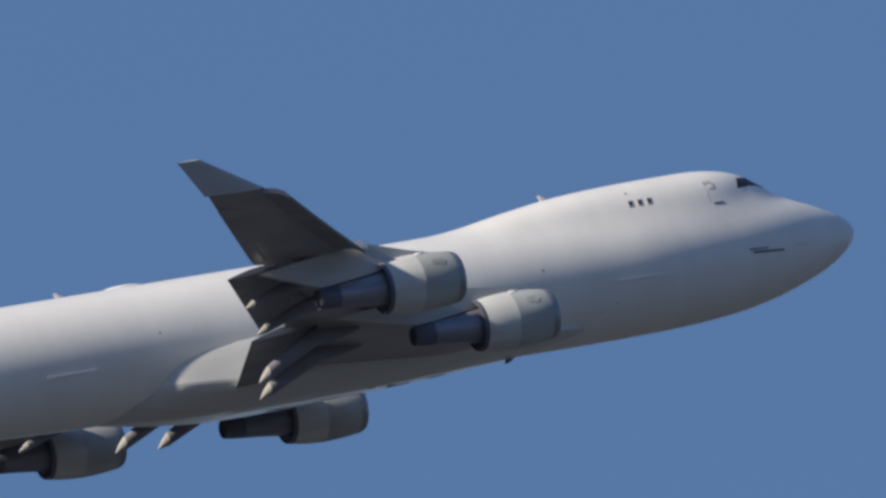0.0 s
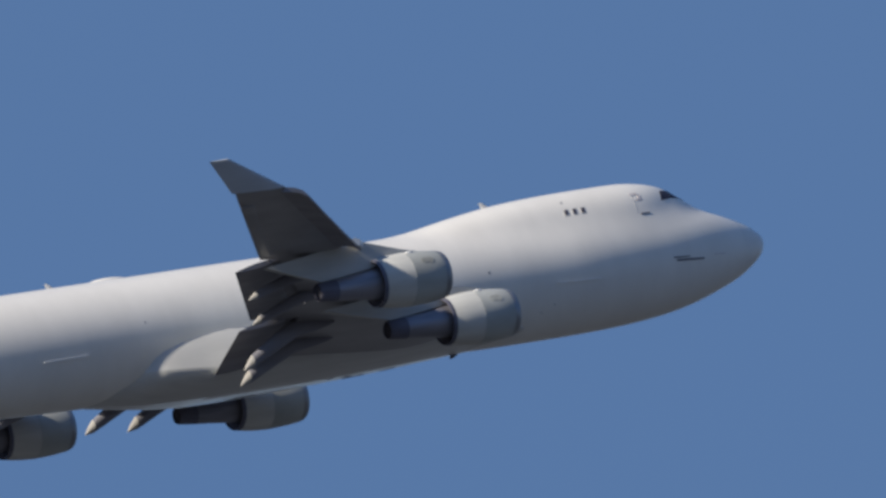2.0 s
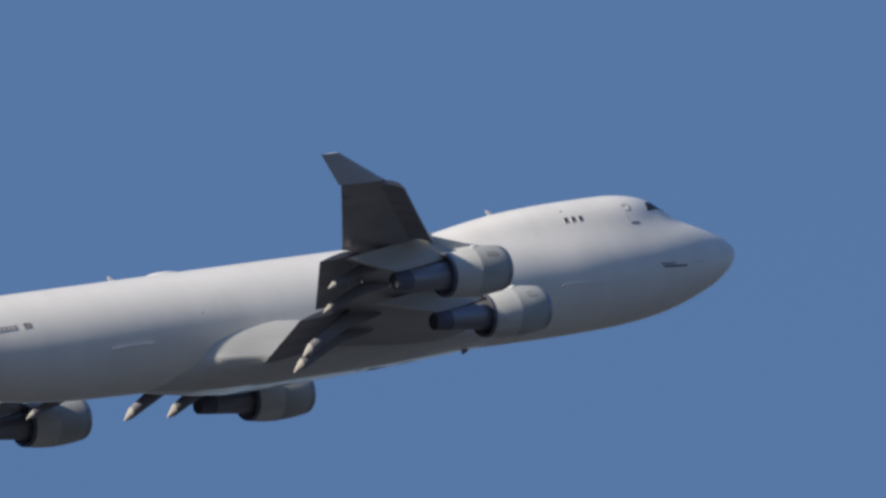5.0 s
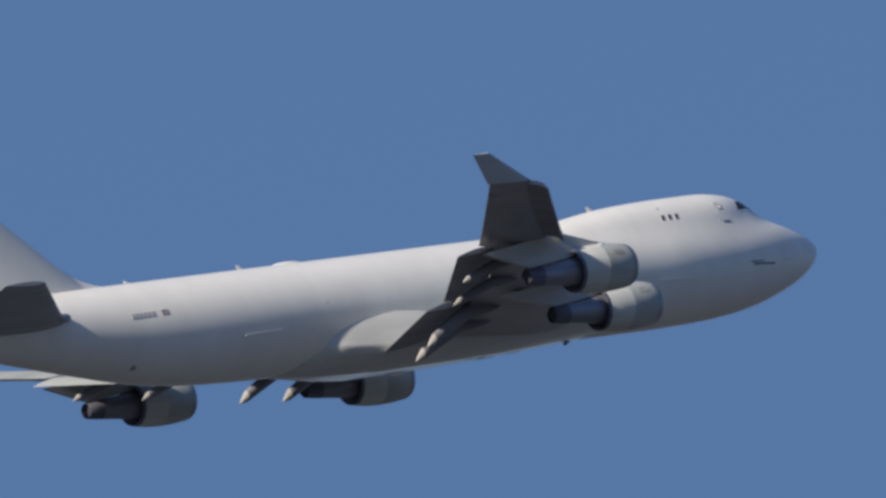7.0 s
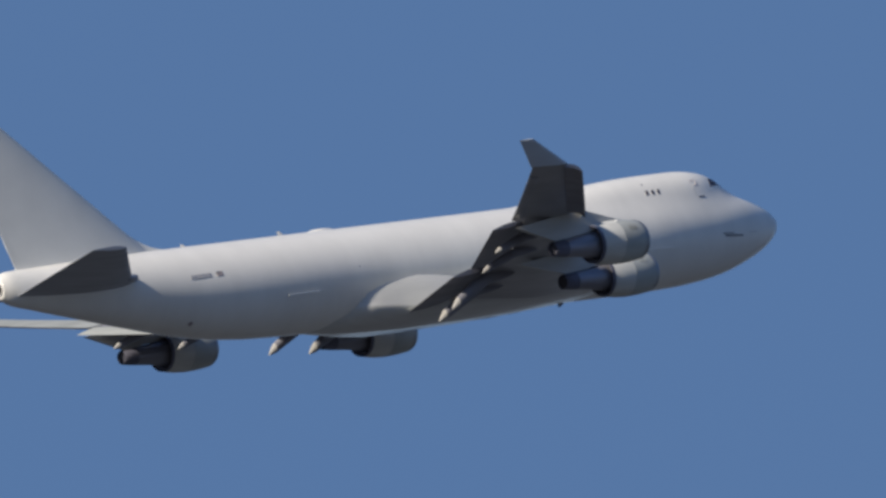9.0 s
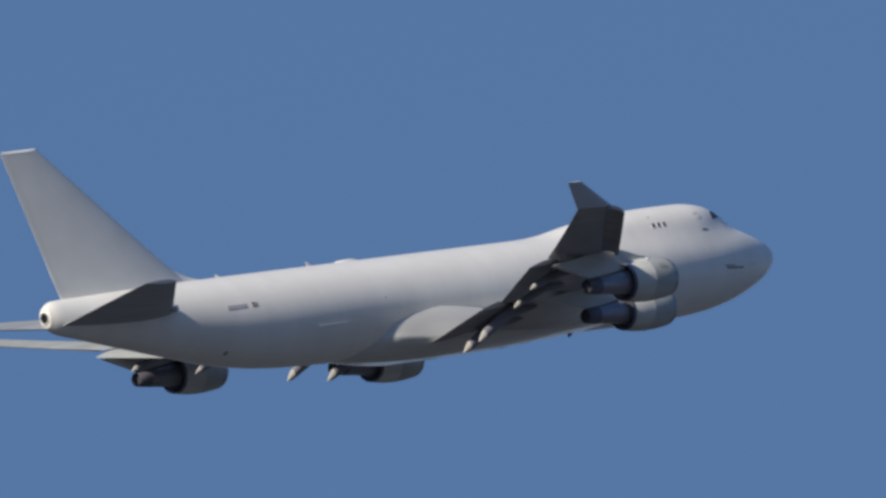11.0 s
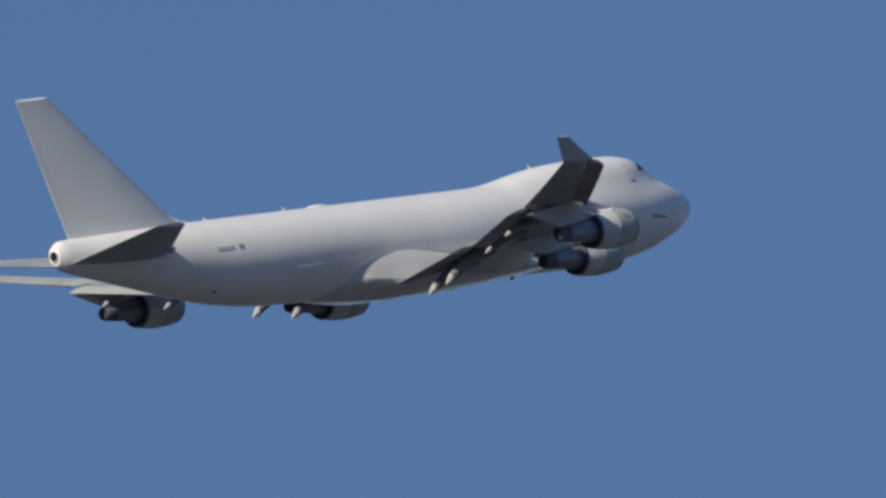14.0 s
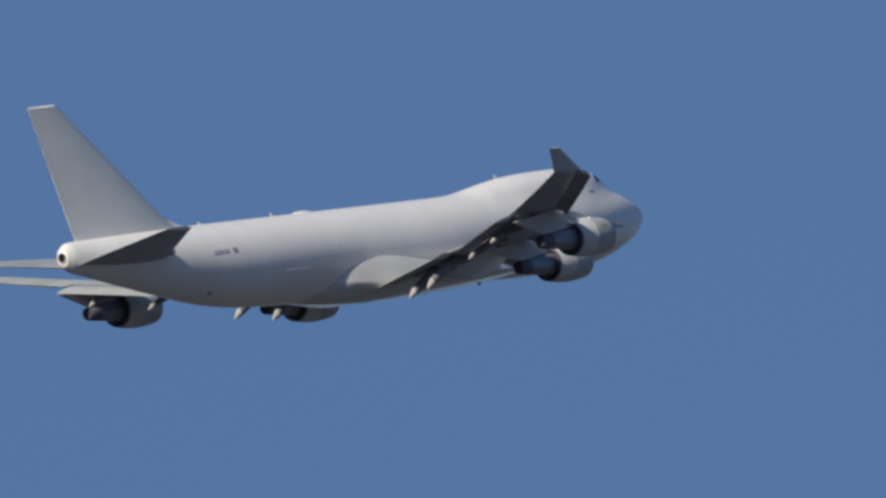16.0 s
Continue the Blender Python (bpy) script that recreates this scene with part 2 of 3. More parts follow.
def section(s):
    """Radii at even angles from -90 to 90 degrees, the flanks between the lobes faired over."""
    key = round(s, 3)
    if key not in SECTIONS:
        angles = np.linspace(-math.pi / 2, math.pi / 2, 121)
        raw = np.array([raw_radius(s, a) for a in angles])
        fair = raw.copy()
        y, z = raw * np.cos(angles), raw * np.sin(angles)
        for i in range(60, 121):
            for j in range(i + 2, 121, 2):
                for k in range(i + 1, j, 3):
                    c, d = math.cos(angles[k]), math.sin(angles[k])
                    den = c * (z[j] - z[i]) - d * (y[j] - y[i])
                    if abs(den) > 1e-9:
                        t = (y[i] * (z[j] - z[i]) - z[i] * (y[j] - y[i])) / den
                        if t > fair[k]:
                            fair[k] = t
        if 3.0 < s < 27:
            fair = np.convolve(np.pad(0.85 * fair + 0.15 * raw, 4, mode="edge"), np.ones(9) / 9, mode="valid")
        else:
            fair = raw
        SECTIONS[key] = (angles, fair)
    return SECTIONS[key]


def hull(s, a, grow=0.0):
    """The fuselage's surface s metres aft of the nose, a radians up from the port side's widest line."""
    c, d = math.cos(a), math.sin(a)
    angles, radii = section(s)
    r = float(np.interp(math.atan2(d, abs(c)), angles, radii)) + grow
    return Vector((-s, r * c, CENTRE(s) + r * d))


def on_hull(s, z, side=-1, grow=0.02):
    """The point of the skin at that height, on the port (1) or starboard (-1) side."""
    lo, hi = -math.pi / 2, math.pi / 2
    for _ in range(40):
        a = (lo + hi) / 2
        if hull(s, a).z < z:
            lo = a
        else:
            hi = a
    p = hull(s, lo, grow)
    return Vector((p.x, p.y * -1 if side < 0 else p.y, p.z))


def skin_patch(corners, side=-1, grow=0.03, nu=6, nv=4):
    """A sheet that follows the skin between four (s, z) corners, with an edge of its own."""
    (s0, z0), (s1, z1), (s2, z2), (s3, z3) = corners
    out, inn = [], []
    for i in range(nu + 1):
        u = i / nu
        ro, ri = [], []
        for j in range(nv + 1):
            v = j / nv
            s = (1 - v) * ((1 - u) * s0 + u * s1) + v * ((1 - u) * s3 + u * s2)
            z = (1 - v) * ((1 - u) * z0 + u * z1) + v * ((1 - u) * z3 + u * z2)
            ro.append(on_hull(s, z, side, grow))
            ri.append(on_hull(s, z, side, -0.03))
        out.append(ro)
        inn.append(ri)
    rings = [[*a, *reversed(b)] for a, b in zip(out, inn)]
    return loft(rings)


# ---------------------------------------------------------------- aerofoil surfaces
def foil(chord, tc, n=14, cut=1.0, camber=0.0):
    """Points round an aerofoil: (aft, up), from the trailing edge over the top and back below."""
    def half(x):
        return 5 * tc * (0.2969 * math.sqrt(x) - 0.126 * x - 0.3516 * x * x + 0.2843 * x ** 3 - 0.1015 * x ** 4)
    xs = [cut * 0.5 * (1 - math.cos(math.pi * i / n)) for i in range(n + 1)]
    top = [(x * chord, chord * (half(x) + camber * 4 * x * (1 - x) + 0.001)) for x in reversed(xs)]
    low = [(x * chord, chord * (-0.85 * half(x) + camber * 4 * x * (1 - x) - 0.001)) for x in xs[1:]]
    return top + low


def surface(stations, n=14, upright=False):
    """Loft foils: (span, x of leading edge, chord, height, thickness, twist in degrees, cut)."""
    rings = []
    for y, xle, chord, z, tc, tw, cut in stations:
        c, s = math.cos(radians(tw)), math.sin(radians(tw))
        ring = []
        for a, u in foil(chord, tc, n, cut):
            da, du = a * c + u * s, -a * s + u * c
            ring.append((xle - da, u, y) if upright else (xle - da, y, z + du))
        rings.append(ring)
    return loft(rings)


def wing_z(y):
    return -2.95 + 0.0856 * y + 0.00338 * y * y + 0.4 * math.exp(-((y - 10) / 6) ** 2)


def wing_le(y):
    return -18.9 - 0.861 * y


def wing_te(y):
    return -34.6 - 0.19 * y if y < 12.4 else -36.956 - 0.630 * (y - 12.4)


def thick(y):
    return 0.125 - 0.0015 * y


def build_wing(plane, side):
    def st(y, cut=1.0):
        chord, twist = wing_le(y) - wing_te(y), 0.4 - 1.4 * min(1, y / 24)
        return (side * y, wing_le(y), chord, wing_z(y) + 0.35 * chord * math.sin(radians(twist + 1)), thick(y), twist, cut)
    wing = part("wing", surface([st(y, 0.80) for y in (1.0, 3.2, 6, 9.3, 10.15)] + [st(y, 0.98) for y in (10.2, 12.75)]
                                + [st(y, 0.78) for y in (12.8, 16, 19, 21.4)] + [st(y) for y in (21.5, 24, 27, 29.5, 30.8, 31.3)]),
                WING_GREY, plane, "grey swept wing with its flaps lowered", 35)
    upper_tone(wing, WING_TOP_LIT)
    # flaps: inner and outer, each drooped behind the box
    for (y0, x0, z0, c0), (y1, x1, z1, c1), droop in (((3.6, -36.85, -3.08, 3.6), (10.2, -38.5, -1.74, 3.1), 8.5),
                                                      ((12.9, -39.2, -1.55, 2.7), (21.1, -44.1, 0.10, 2.3), 8)):
        dr, dz = math.cos(radians(droop)), math.sin(radians(droop))
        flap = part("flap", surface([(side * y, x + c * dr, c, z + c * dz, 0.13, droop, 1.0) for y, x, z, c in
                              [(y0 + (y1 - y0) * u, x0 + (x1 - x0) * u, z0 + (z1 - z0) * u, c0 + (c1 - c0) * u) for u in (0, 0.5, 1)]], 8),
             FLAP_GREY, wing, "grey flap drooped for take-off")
        upper_tone(flap, WING_TOP_LIT)
        # the short fore flap in the slot
        part("fore_flap", surface([(side * y, x + c * dr + 0.75, 1.3, z + c * dz + 0.10, 0.12, droop * 0.5, 1.0) for y, x, z, c in
                                   [(y0 + (y1 - y0) * u, x0 + (x1 - x0) * u, z0 + (z1 - z0) * u, c0 + (c1 - c0) * u) for u in (0, 1)]], 6),
             FLAP_GREY, wing)
    upper_tone(part("inboard_aileron", surface([(side * y, wing_te(y) + 1.9, 2.1, wing_z(y) + 0.27, 0.11, 9, 1.0) for y in (10.3, 12.6)], 6), WING_GREY, wing), WING_TOP_LIT)
    # leading edge flaps let down ahead of the edge
    for y0, y1 in ((5.0, 11.5), (13.0, 16.4), (16.5, 21.1), (22.6, 25.38), (25.4, 28.18), (28.2, 31.0)):
        rings = []
        for y in (y0, y1):
            x, z, c = wing_le(y), wing_z(y), 1.3 if y > 22 else 1.15
            pro = [(-0.25, 0.03), (0.03, 0.0), (0.40, -0.08), (0.74, -0.27), (0.95, -0.55), (0.88, -0.62), (0.68, -0.46), (0.40, -0.32), (0.02, -0.24), (-0.25, -0.18)]
            rings.append([(x + a * c, side * y, z + b * c * 0.8 + 0.05) for a, b in pro])
        part("leading_edge_flap", loft(rings), FLAP_GREY, wing, "lowered leading edge flap")
        if y0 == 22.6:
            # added white block for the sunlit spot at the flap's inner end
            spot_outline = ((0.55, 0.04), (0.95, 0.13), (1.22, 0.02), (1.2, -0.28), (0.85, -0.34))
            part("sunlit_spot_block", loft([[(wing_le(yy) + a, side * yy, wing_z(yy) + b) for a, b in spot_outline] for yy in (21.45, 22.58)]), RAIL_AND_GLINT, wing, "white block added for the sunlit spot beside the pylon")
    # flap track fairings: sunlit tails coloured pale, shaded bodies coloured darker
    for y, x, z, length in ((6.6, -37.05, -4.20, 6.2), (9.3, -38.15, -3.72, 6.0), (15.45, -40.55, -2.12, 5.2), (19.35, -42.65, -1.25, 4.8)):
        top = wing_z(y) - 0.35
        slim = 1.0 if y < 12 else 0.66
        prof = ((0, 0.03, 0.03), (0.035, 0.13, 0.16), (0.07, 0.21, 0.27), (0.10, 0.26, 0.34), (0.38, 0.30, 0.46), (0.6, 0.30, 0.48), (0.8, 0.22, 0.36), (0.93, 0.12, 0.2), (1, 0.03, 0.05))

        def ring(u, w, h):
            zz = z + (top - z) * min(1, 1.5 * u ** 0.85)
            return [(x + length * u, side * y + slim * w * math.cos(a), zz + slim * h * math.sin(a)) for a in np.linspace(0, 2 * math.pi, 16, endpoint=False)]
        part("flap_track_fairing", loft([ring(*p) for p in prof[3:]]), CANOE_SHADED, wing, "grey canoe-shaped flap track fairing")
        part("lit_fairing_tip", loft([ring(*p) for p in prof[:4]]), CANOE_LIT, wing, "tail of the flap track fairing, its sunlit tone painted in")
    # winglet
    rings = []
    for u in (0, 0.08, 0.5, 0.94, 1):
        xl, xt = -45.8 - 3.6 * u, -49.0 - 1.6 * u
        yy, zz = 31.25 + 1.15 * u, wing_z(31.25) + 0.0 + 1.72 * u
        ring = []
        for a, t in foil(xl - xt, 0.09, 8):
            ring.append((xl - a, side * (yy - t * 0.85), zz + t * 0.5))
        rings.append(ring)
    part("winglet", loft(rings), WINGLET, wing, "pale grey upswept winglet")
    # outer aileron
    part("aileron", surface([(side * y, wing_te(y) + 0.9, 0.89, wing_z(y) - 0.02, 0.10, 0, 1.0) for y in (22.2, 29.4)], 6), WING_GREY, wing)
    return wing


def build_engine(plane, y, x_lip, zc, side):
    ctr = (x_lip, side * y, zc)
    fan = part("engine", lathe([(-0.02, 1.16), (0.04, 1.22), (-0.35, 1.325), (-1.0, 1.40), (-1.6, 1.437), (-2.2, 1.452), (-2.2, 1.2), (-1.2, 1.2), (-0.3, 1.14), (-0.02, 1.16)], ctr),
               COWL, plane, "pale grey turbofan engine under the wing", 50)
    part("reverser_sleeve", lathe([(-2.2, 1.2), (-2.2, 1.445), (-2.9, 1.415), (-3.5, 1.345), (-4.0, 1.255), (-4.0, 1.20), (-3.4, 1.18), (-2.8, 1.12), (-2.2, 1.2)], ctr),
         SLEEVE, fan, "off-white reverser sleeve", 50)
    # worn patch where a marking was removed, on the outer flank
    rings = []
    for i in range(7):
        u = i / 6
        xx, spread = -0.85 - 0.75 * u, (0.17 + 0.05 * math.sin(8 * u)) * math.sin(math.pi * (0.1 + 0.8 * u))
        rr = 1.388 + 0.055 * u
        mid = 0.55
        rings.append([(x_lip + xx, side * (y + r * math.cos(a)), zc + r * math.sin(a)) for r, a in
                      [(rr, mid - spread), *[(rr + 0.012, mid + spread * (k / 4 - 1)) for k in range(9)], (rr, mid + spread)]])
    part("worn_marking", loft(rings), WORN, fan, "faded brownish worn marking")
    part("inlet_lip", lathe([(-0.30, 1.322), (-0.15, 1.30), (0.0, 1.26), (0.085, 1.21), (0.08, 1.16), (-0.1, 1.13), (-0.3, 1.12)], ctr), LIP, fan, "bare metal inlet lip")
    part("fan_disc", lathe([(-1.3, 1.18), (-1.3, 0.45), (-0.9, 0.3), (-0.55, 0.02)], ctr, 32), HOT, fan)
    part("cowl_seam", lathe([(-2.18, 1.435), (-2.18, 1.453), (-2.22, 1.452), (-2.22, 1.435)], ctr), COWL_SEAM, fan)
    # the rim's dark colour extends the shade inside the nozzle opening
    part("fan_nozzle", lathe([(-3.86, 1.27), (-3.88, 1.285), (-4.08, 1.248), (-4.08, 1.19), (-3.9, 1.195)], ctr), HOT, fan, "fan nozzle rim, darkened with the shade of its opening", 50)
    part("fan_duct", lathe([(-4.06, 1.202), (-3.6, 1.17), (-3.1, 1.10), (-2.8, 1.02), (-2.8, 0.90)], ctr), DUCT, fan, "dark inside of the fan nozzle")
    part("core_cowl", lathe([(-2.8, 0.93), (-3.6, 0.89), (-4.1, 0.835), (-4.8, 0.745), (-5.6, 0.66), (-6.45, 0.595), (-6.45, 0.55)], ctr), CORE, fan, "dark metal core cowl")
    part("exhaust_nozzle", lathe([(-6.40, 0.592), (-6.9, 0.55), (-7.5, 0.475), (-7.53, 0.45), (-7.2, 0.44), (-6.9, 0.46)], ctr), HOT, fan, "dark metal exhaust nozzle")
    part("exhaust_plug", lathe([(-6.9, 0.36), (-7.3, 0.40), (-7.44, 0.36), (-7.46, 0.02)], ctr, 24), PLUG_SHADE, fan, "dark exhaust plug")
    # pylon: a thin blade from the cowl's crown back under the wing
    zl = wing_z(y)
    xl = wing_le(y)
    outline = [(x_lip - 0.9, zc + 1.38), (x_lip - 2.2, zc + 1.66), (xl + 1.1, zl + 0.04), (xl - 0.3, zl + 0.10), (xl - 3.0, zl - 0.3),
               (xl - 5.0, zl - 0.55), (x_lip - 7.2, zc + 0.50), (x_lip - 6.0, zc + 0.62), (x_lip - 4.4, zc + 0.82), (x_lip - 2.5, zc + 1.2)]
    half = [0.04, 0.16, 0.24, 0.28, 0.30, 0.22, 0.14, 0.24, 0.28, 0.2]
    rings = [[(x, side * y + sgn * h, z) for (x, z), h in zip(outline, half)] for sgn in (-1, 1)]
    part("pylon", loft(rings), WING_PYLON, fan, "grey engine pylon", 30)
    # hinge blister near the crown, coloured pale for the glint there
    bm = bmesh.new()
    bmesh.ops.create_uvsphere(bm, u_segments=12, v_segments=8, radius=1, matrix=Matrix.LocRotScale((x_lip - 1.9, side * (y + 0.5), zc + 1.33), None, (0.28, 0.12, 0.1)))
    part("glint_blister", bm, RAIL_AND_GLINT, fan)
    return fan


def build_airplane():
    plane = new("cargo_airplane")
    tagged(plane, "white four-engined cargo airplane with a short upper deck, climbing", "airplane")
    # fuselage
    st = [0.0, 0.03, 0.12, 0.25, 0.4, 0.6, 0.85, 1.15, 1.5, 1.9, 2.4, 3.0, 3.5, 4.0, 4.5, 5.0, 5.4, 5.8, 6.2, 6.6, 7.1, 7.7, 8.4, 9.2, 10, 11, 12, 13, 14, 15, 16, 17, 18,
          19, 20, 20.8, 21.6, 22.4, 23.2, 24.2, 25.5, 27, 30, 34, 38, 42, 44, 46, 48, 50, 51.5, 53, 55, 57, 59, 61, 62.5, 64, 65.3, 66.3, 67.2, 67.8, 68.2, 68.45, 68.65, 68.75]
    ang = np.linspace(0, 2 * math.pi, 80, endpoint=False)
    fuselage = part("fuselage", loft([[hull(s, a) for a in ang] for s in st]), WHITE, plane, "smooth white fuselage", 60)
    part("radome", loft([[hull(s, a, 0.003) for a in ang] for s in st if s <= 2.0], caps=False), RADOME, fuselage, "off-white nose radome", 60)
    part("exhaust_ring", lathe([(-68.55, 0.46), (-68.85, 0.40), (-68.85, 0.36), (-68.45, 0.35)], (0, 0, 1.93), 28), WHITE, fuselage)
    # shallow disc, coloured black for the shade inside the opening
    part("exhaust_opening", lathe([(-68.84, 0.37), (-68.775, 0.35), (-68.765, 0.01)], (0, 0, 1.93), 28), APU_BLACK, fuselage, "black disc for the shaded exhaust opening in the tail cone")
    part("drain_mast", lathe([(-68.35, 0.02), (-68.3, 0.11), (-67.9, 0.12), (-67.6, 0.02)], (0, 0, 1.0), 12), BLACK, fuselage, "small dark drain mast under the tail cone")
    # body fairing round the wing roots
    half = smooth_table([16, 19, 22, 26, 30, 33, 35, 36.5, 38, 39.0, 39.6, 40.0, 40.4, 42, 44.5], [1.6, 2.6, 3.3, 3.62, 3.80, 3.84, 3.68, 3.50, 3.30, 3.12, 2.95, 2.7, 2.3, 1.8, 1.4])
    up = smooth_table([16, 22, 27, 31, 34, 36, 37.5, 38.6, 39.4, 40.0, 44.5], [0.3, 0.6, 1.0, 1.6, 2.3, 2.75, 2.75, 2.6, 2.3, 1.6, 0.05])
    low = smooth_table([16, 19, 22, 25, 28, 33, 36, 39, 42, 44.5], [-3.2, -3.38, -3.54, -3.70, -3.81, -3.91, -3.94, -3.82, -3.51, -3.16])
    keel = smooth_table([16, 19, 22, 25, 28, 31, 34, 36, 38, 41, 44.5], [0.05, 0.15, 0.5, 0.85, 1.05, 1.35, 1.65, 1.55, 1.15, 0.55, 0.15])
    rings = []
    for s in [*np.linspace(16, 36, 24), *np.linspace(36.4, 41, 24), 42, 43, 44.5]:
        ring = []
        mid = -2.3 - 0.10 * max(0, min(4, 40 - s))
        wide = 1.05 * half(s)
        for a in np.linspace(0, math.pi, 29):
            # rounded flanks that lean in towards the top
            c, d = math.cos(a), math.sin(a)
            h = up(s) - 2.3 - mid
            r = (abs(c / half(s)) ** 4 + abs(d / h) ** 4) ** -0.25
            ring.append((-s, r * c * (1.05 - 0.17 * r * d / h), mid + r * d))
        bend = radians(50)
        lower = []
        for k in range(1, 13):
            # down to the crease, then the flat keel
            f = bend * k / 12
            lower.append((keel(s) + (wide - keel(s)) * (math.cos(f) - math.cos(bend)) / (1 - math.cos(bend)), mid - (mid - low(s)) * math.sin(f) / math.sin(bend)))
        ring += [(-s, -y, z) for y, z in lower] + [(-s, 0, low(s) - 0.01)] + [(-s, y, z) for y, z in reversed(lower)]
        rings.append(ring)
    body_fairing = part("wing_body_fairing", loft(rings), FAIRING, plane, "off-white bulged fairing at the wing root", 13)
    for x0, x1, y0 in ((-24.6, -23.7, 0.3), (-26.9, -25.6, 0.45), (-28.3, -28.05, -0.5), (-33.4, -32.2, 0.9)):
        rings = [[(x, y0 + 0.16 * c, low(-x) + 0.03 + 0.055 * d) for c, d in ((-1, 1), (-0.8, -1), (0.8, -1), (1, 1))] for x in (x0, x1)]
        part("belly_vent", loft(rings), MARK, body_fairing, "small dark vent under the belly")
    for side in (-1, 1):
        build_wing(plane, side)
        build_engine(plane, 12.25, -23.25, -3.08, side)
        build_engine(plane, 21.85, -32.35, -1.68, side)
        # tailplane
        def st(y, lead=0.0):
            x = -58.0 - 0.89 * (y - 1.0) - lead
            return (side * y, x, x + 67.75 + 0.19 * y, 1.05 + 0.165 * (y - 1), 0.10, -1.5, 1.0)
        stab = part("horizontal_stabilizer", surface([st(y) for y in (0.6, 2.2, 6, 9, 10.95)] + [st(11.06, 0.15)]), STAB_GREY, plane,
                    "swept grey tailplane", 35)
        upper_tone(stab, STAB_TOP)
        rings = []
        for y in (2.6, 10.58):
            sy, x, c, z, tc, tw, cut = st(y)
            co, si = math.cos(radians(tw)), math.sin(radians(tw))
            rings.append([(x - a * co - u * si, sy, z - a * si + u * co + (0.006 if u > 0 else -0.006)) for a, u in foil(c, tc, 40) if a > 0.76 * c])
        upper_tone(part("elevator", loft(rings), STAB_GREY, stab), STAB_TOP)
        bm = bmesh.new()
        bmesh.ops.create_uvsphere(bm, u_segments=16, v_segments=10, radius=1, matrix=Matrix.LocRotScale((-59.7, side * 2.95, 1.38), Euler((0, 0, side * radians(-38))), (1.15, 0.36, 0.27)))
        part("root_fairing", bm, STAB_GREY, stab, "small rounded fairing at the tailplane root")
    # fin with its fillet, and rudder
    def fin_le(z):
        return -55.15 - 1.168 * (z - 3.0)

    def fin_te(z):
        return -66.0 - 0.334 * z

    fin = part("vertical_fin", surface([(z, fin_le(z), (fin_le(z) - fin_te(z)), 0, 0.105, 0, 1.0) for z in (2.4, 4.5, 7, 10, 12.8, 13.12)], upright=True), FIN_WHITE, plane, "plain off-white vertical fin", 35)
    for z0, z1 in ((3.4, 7.22), (7.27, 13.06)):
        rings = []
        for z in (z0, z1):
            c = fin_le(z) - fin_te(z)
            outer = [(a, u) for a, u in foil(c, 0.105, 40) if a > 0.71 * c]
            rings.append([(fin_le(z) - a, u * 1.02 + (0.006 if u > 0 else -0.12 * u - 0.006), z) for a, u in outer])
        part("rudder", loft(rings), FIN_WHITE, fin, "off-white rudder half", 35)
    part("fin_cap", surface([(z, fin_le(13.1) - 0.05 - e, 3.42 - 2 * e, 0, tc, 0, 1.0) for z, e, tc in ((13.05, 0, 0.112), (13.14, 0.01, 0.105), (13.21, 0.06, 0.075), (13.25, 0.14, 0.03))], upright=True),
         RAIL_AND_GLINT, fin, "pale rounded cap on the fin", 80)
    rings = []
    for x in np.linspace(53.2, 57.6, 14):
        top = 3.22 + 0.106 * max(0, x - 53.4) ** 2
        w = 0.05 + 0.06 * (x - 53.2) ** 1.1
        rings.append([(-x, w * math.cos(a) * (1.12 - 0.42 * math.sin(a)), 2.85 + (top - 2.85) * math.sin(a)) for a in np.linspace(0, math.pi, 16)])
    part("dorsal_fillet", loft(rings, closed=True), FIN_WHITE, fin, "smooth fillet ahead of the fin", 60)

    # upper deck windows: rim and pane
    for s in (12.74, 12.22, 11.70):
        w = part("cabin_window", skin_patch([(s + 0.15, 2.81), (s - 0.12, 2.81), (s - 0.16, 3.17), (s + 0.12, 3.17)], grow=0.025), FADED, fuselage, "small dark upper deck window")
        part("pane", skin_patch([(s + 0.10, 2.86), (s - 0.07, 2.86), (s - 0.11, 3.12), (s + 0.07, 3.12)], grow=0.04), GLASS, w)
        w = part("cabin_window", skin_patch([(s + 0.15, 2.81), (s - 0.12, 2.81), (s - 0.16, 3.17), (s + 0.12, 3.17)], 1, grow=0.025), FADED, fuselage, "small dark upper deck window")
        part("pane", skin_patch([(s + 0.10, 2.86), (s - 0.07, 2.86), (s - 0.11, 3.12), (s + 0.07, 3.12)], 1, grow=0.04), GLASS, w)
    # flight deck windows
    for side in (-1, 1):
        for c in ([(6.5, 2.97), (5.72, 3.06), (5.60, 3.52), (6.28, 3.54)], [(5.68, 3.06), (5.05, 3.04), (5.10, 3.26), (5.56, 3.50)], [(5.01, 3.04), (4.58, 2.90), (4.66, 3.02), (5.06, 3.24)]):
            part("cockpit_window", skin_patch(c, side, 0.03), GLASS, fuselage, "dark flight deck window")
    # crew door marks and other markings on the starboard side
    part("door_handle_mark", skin_patch([(8.25, 2.30), (7.66, 2.30), (7.66, 2.38), (8.25, 2.38)]), MARK, fuselage, "dark slot below the crew door")
    part("door_edge", skin_patch([(8.46, 2.4), (8.40, 2.4), (8.34, 3.5), (8.40, 3.5)], grow=0.006), SEAM_PALE, fuselage)
    part("stencil", skin_patch([(8.5, 3.44), (8.0, 3.46), (8.0, 3.58), (8.45, 3.58)], grow=0.012), STENCIL, fuselage)
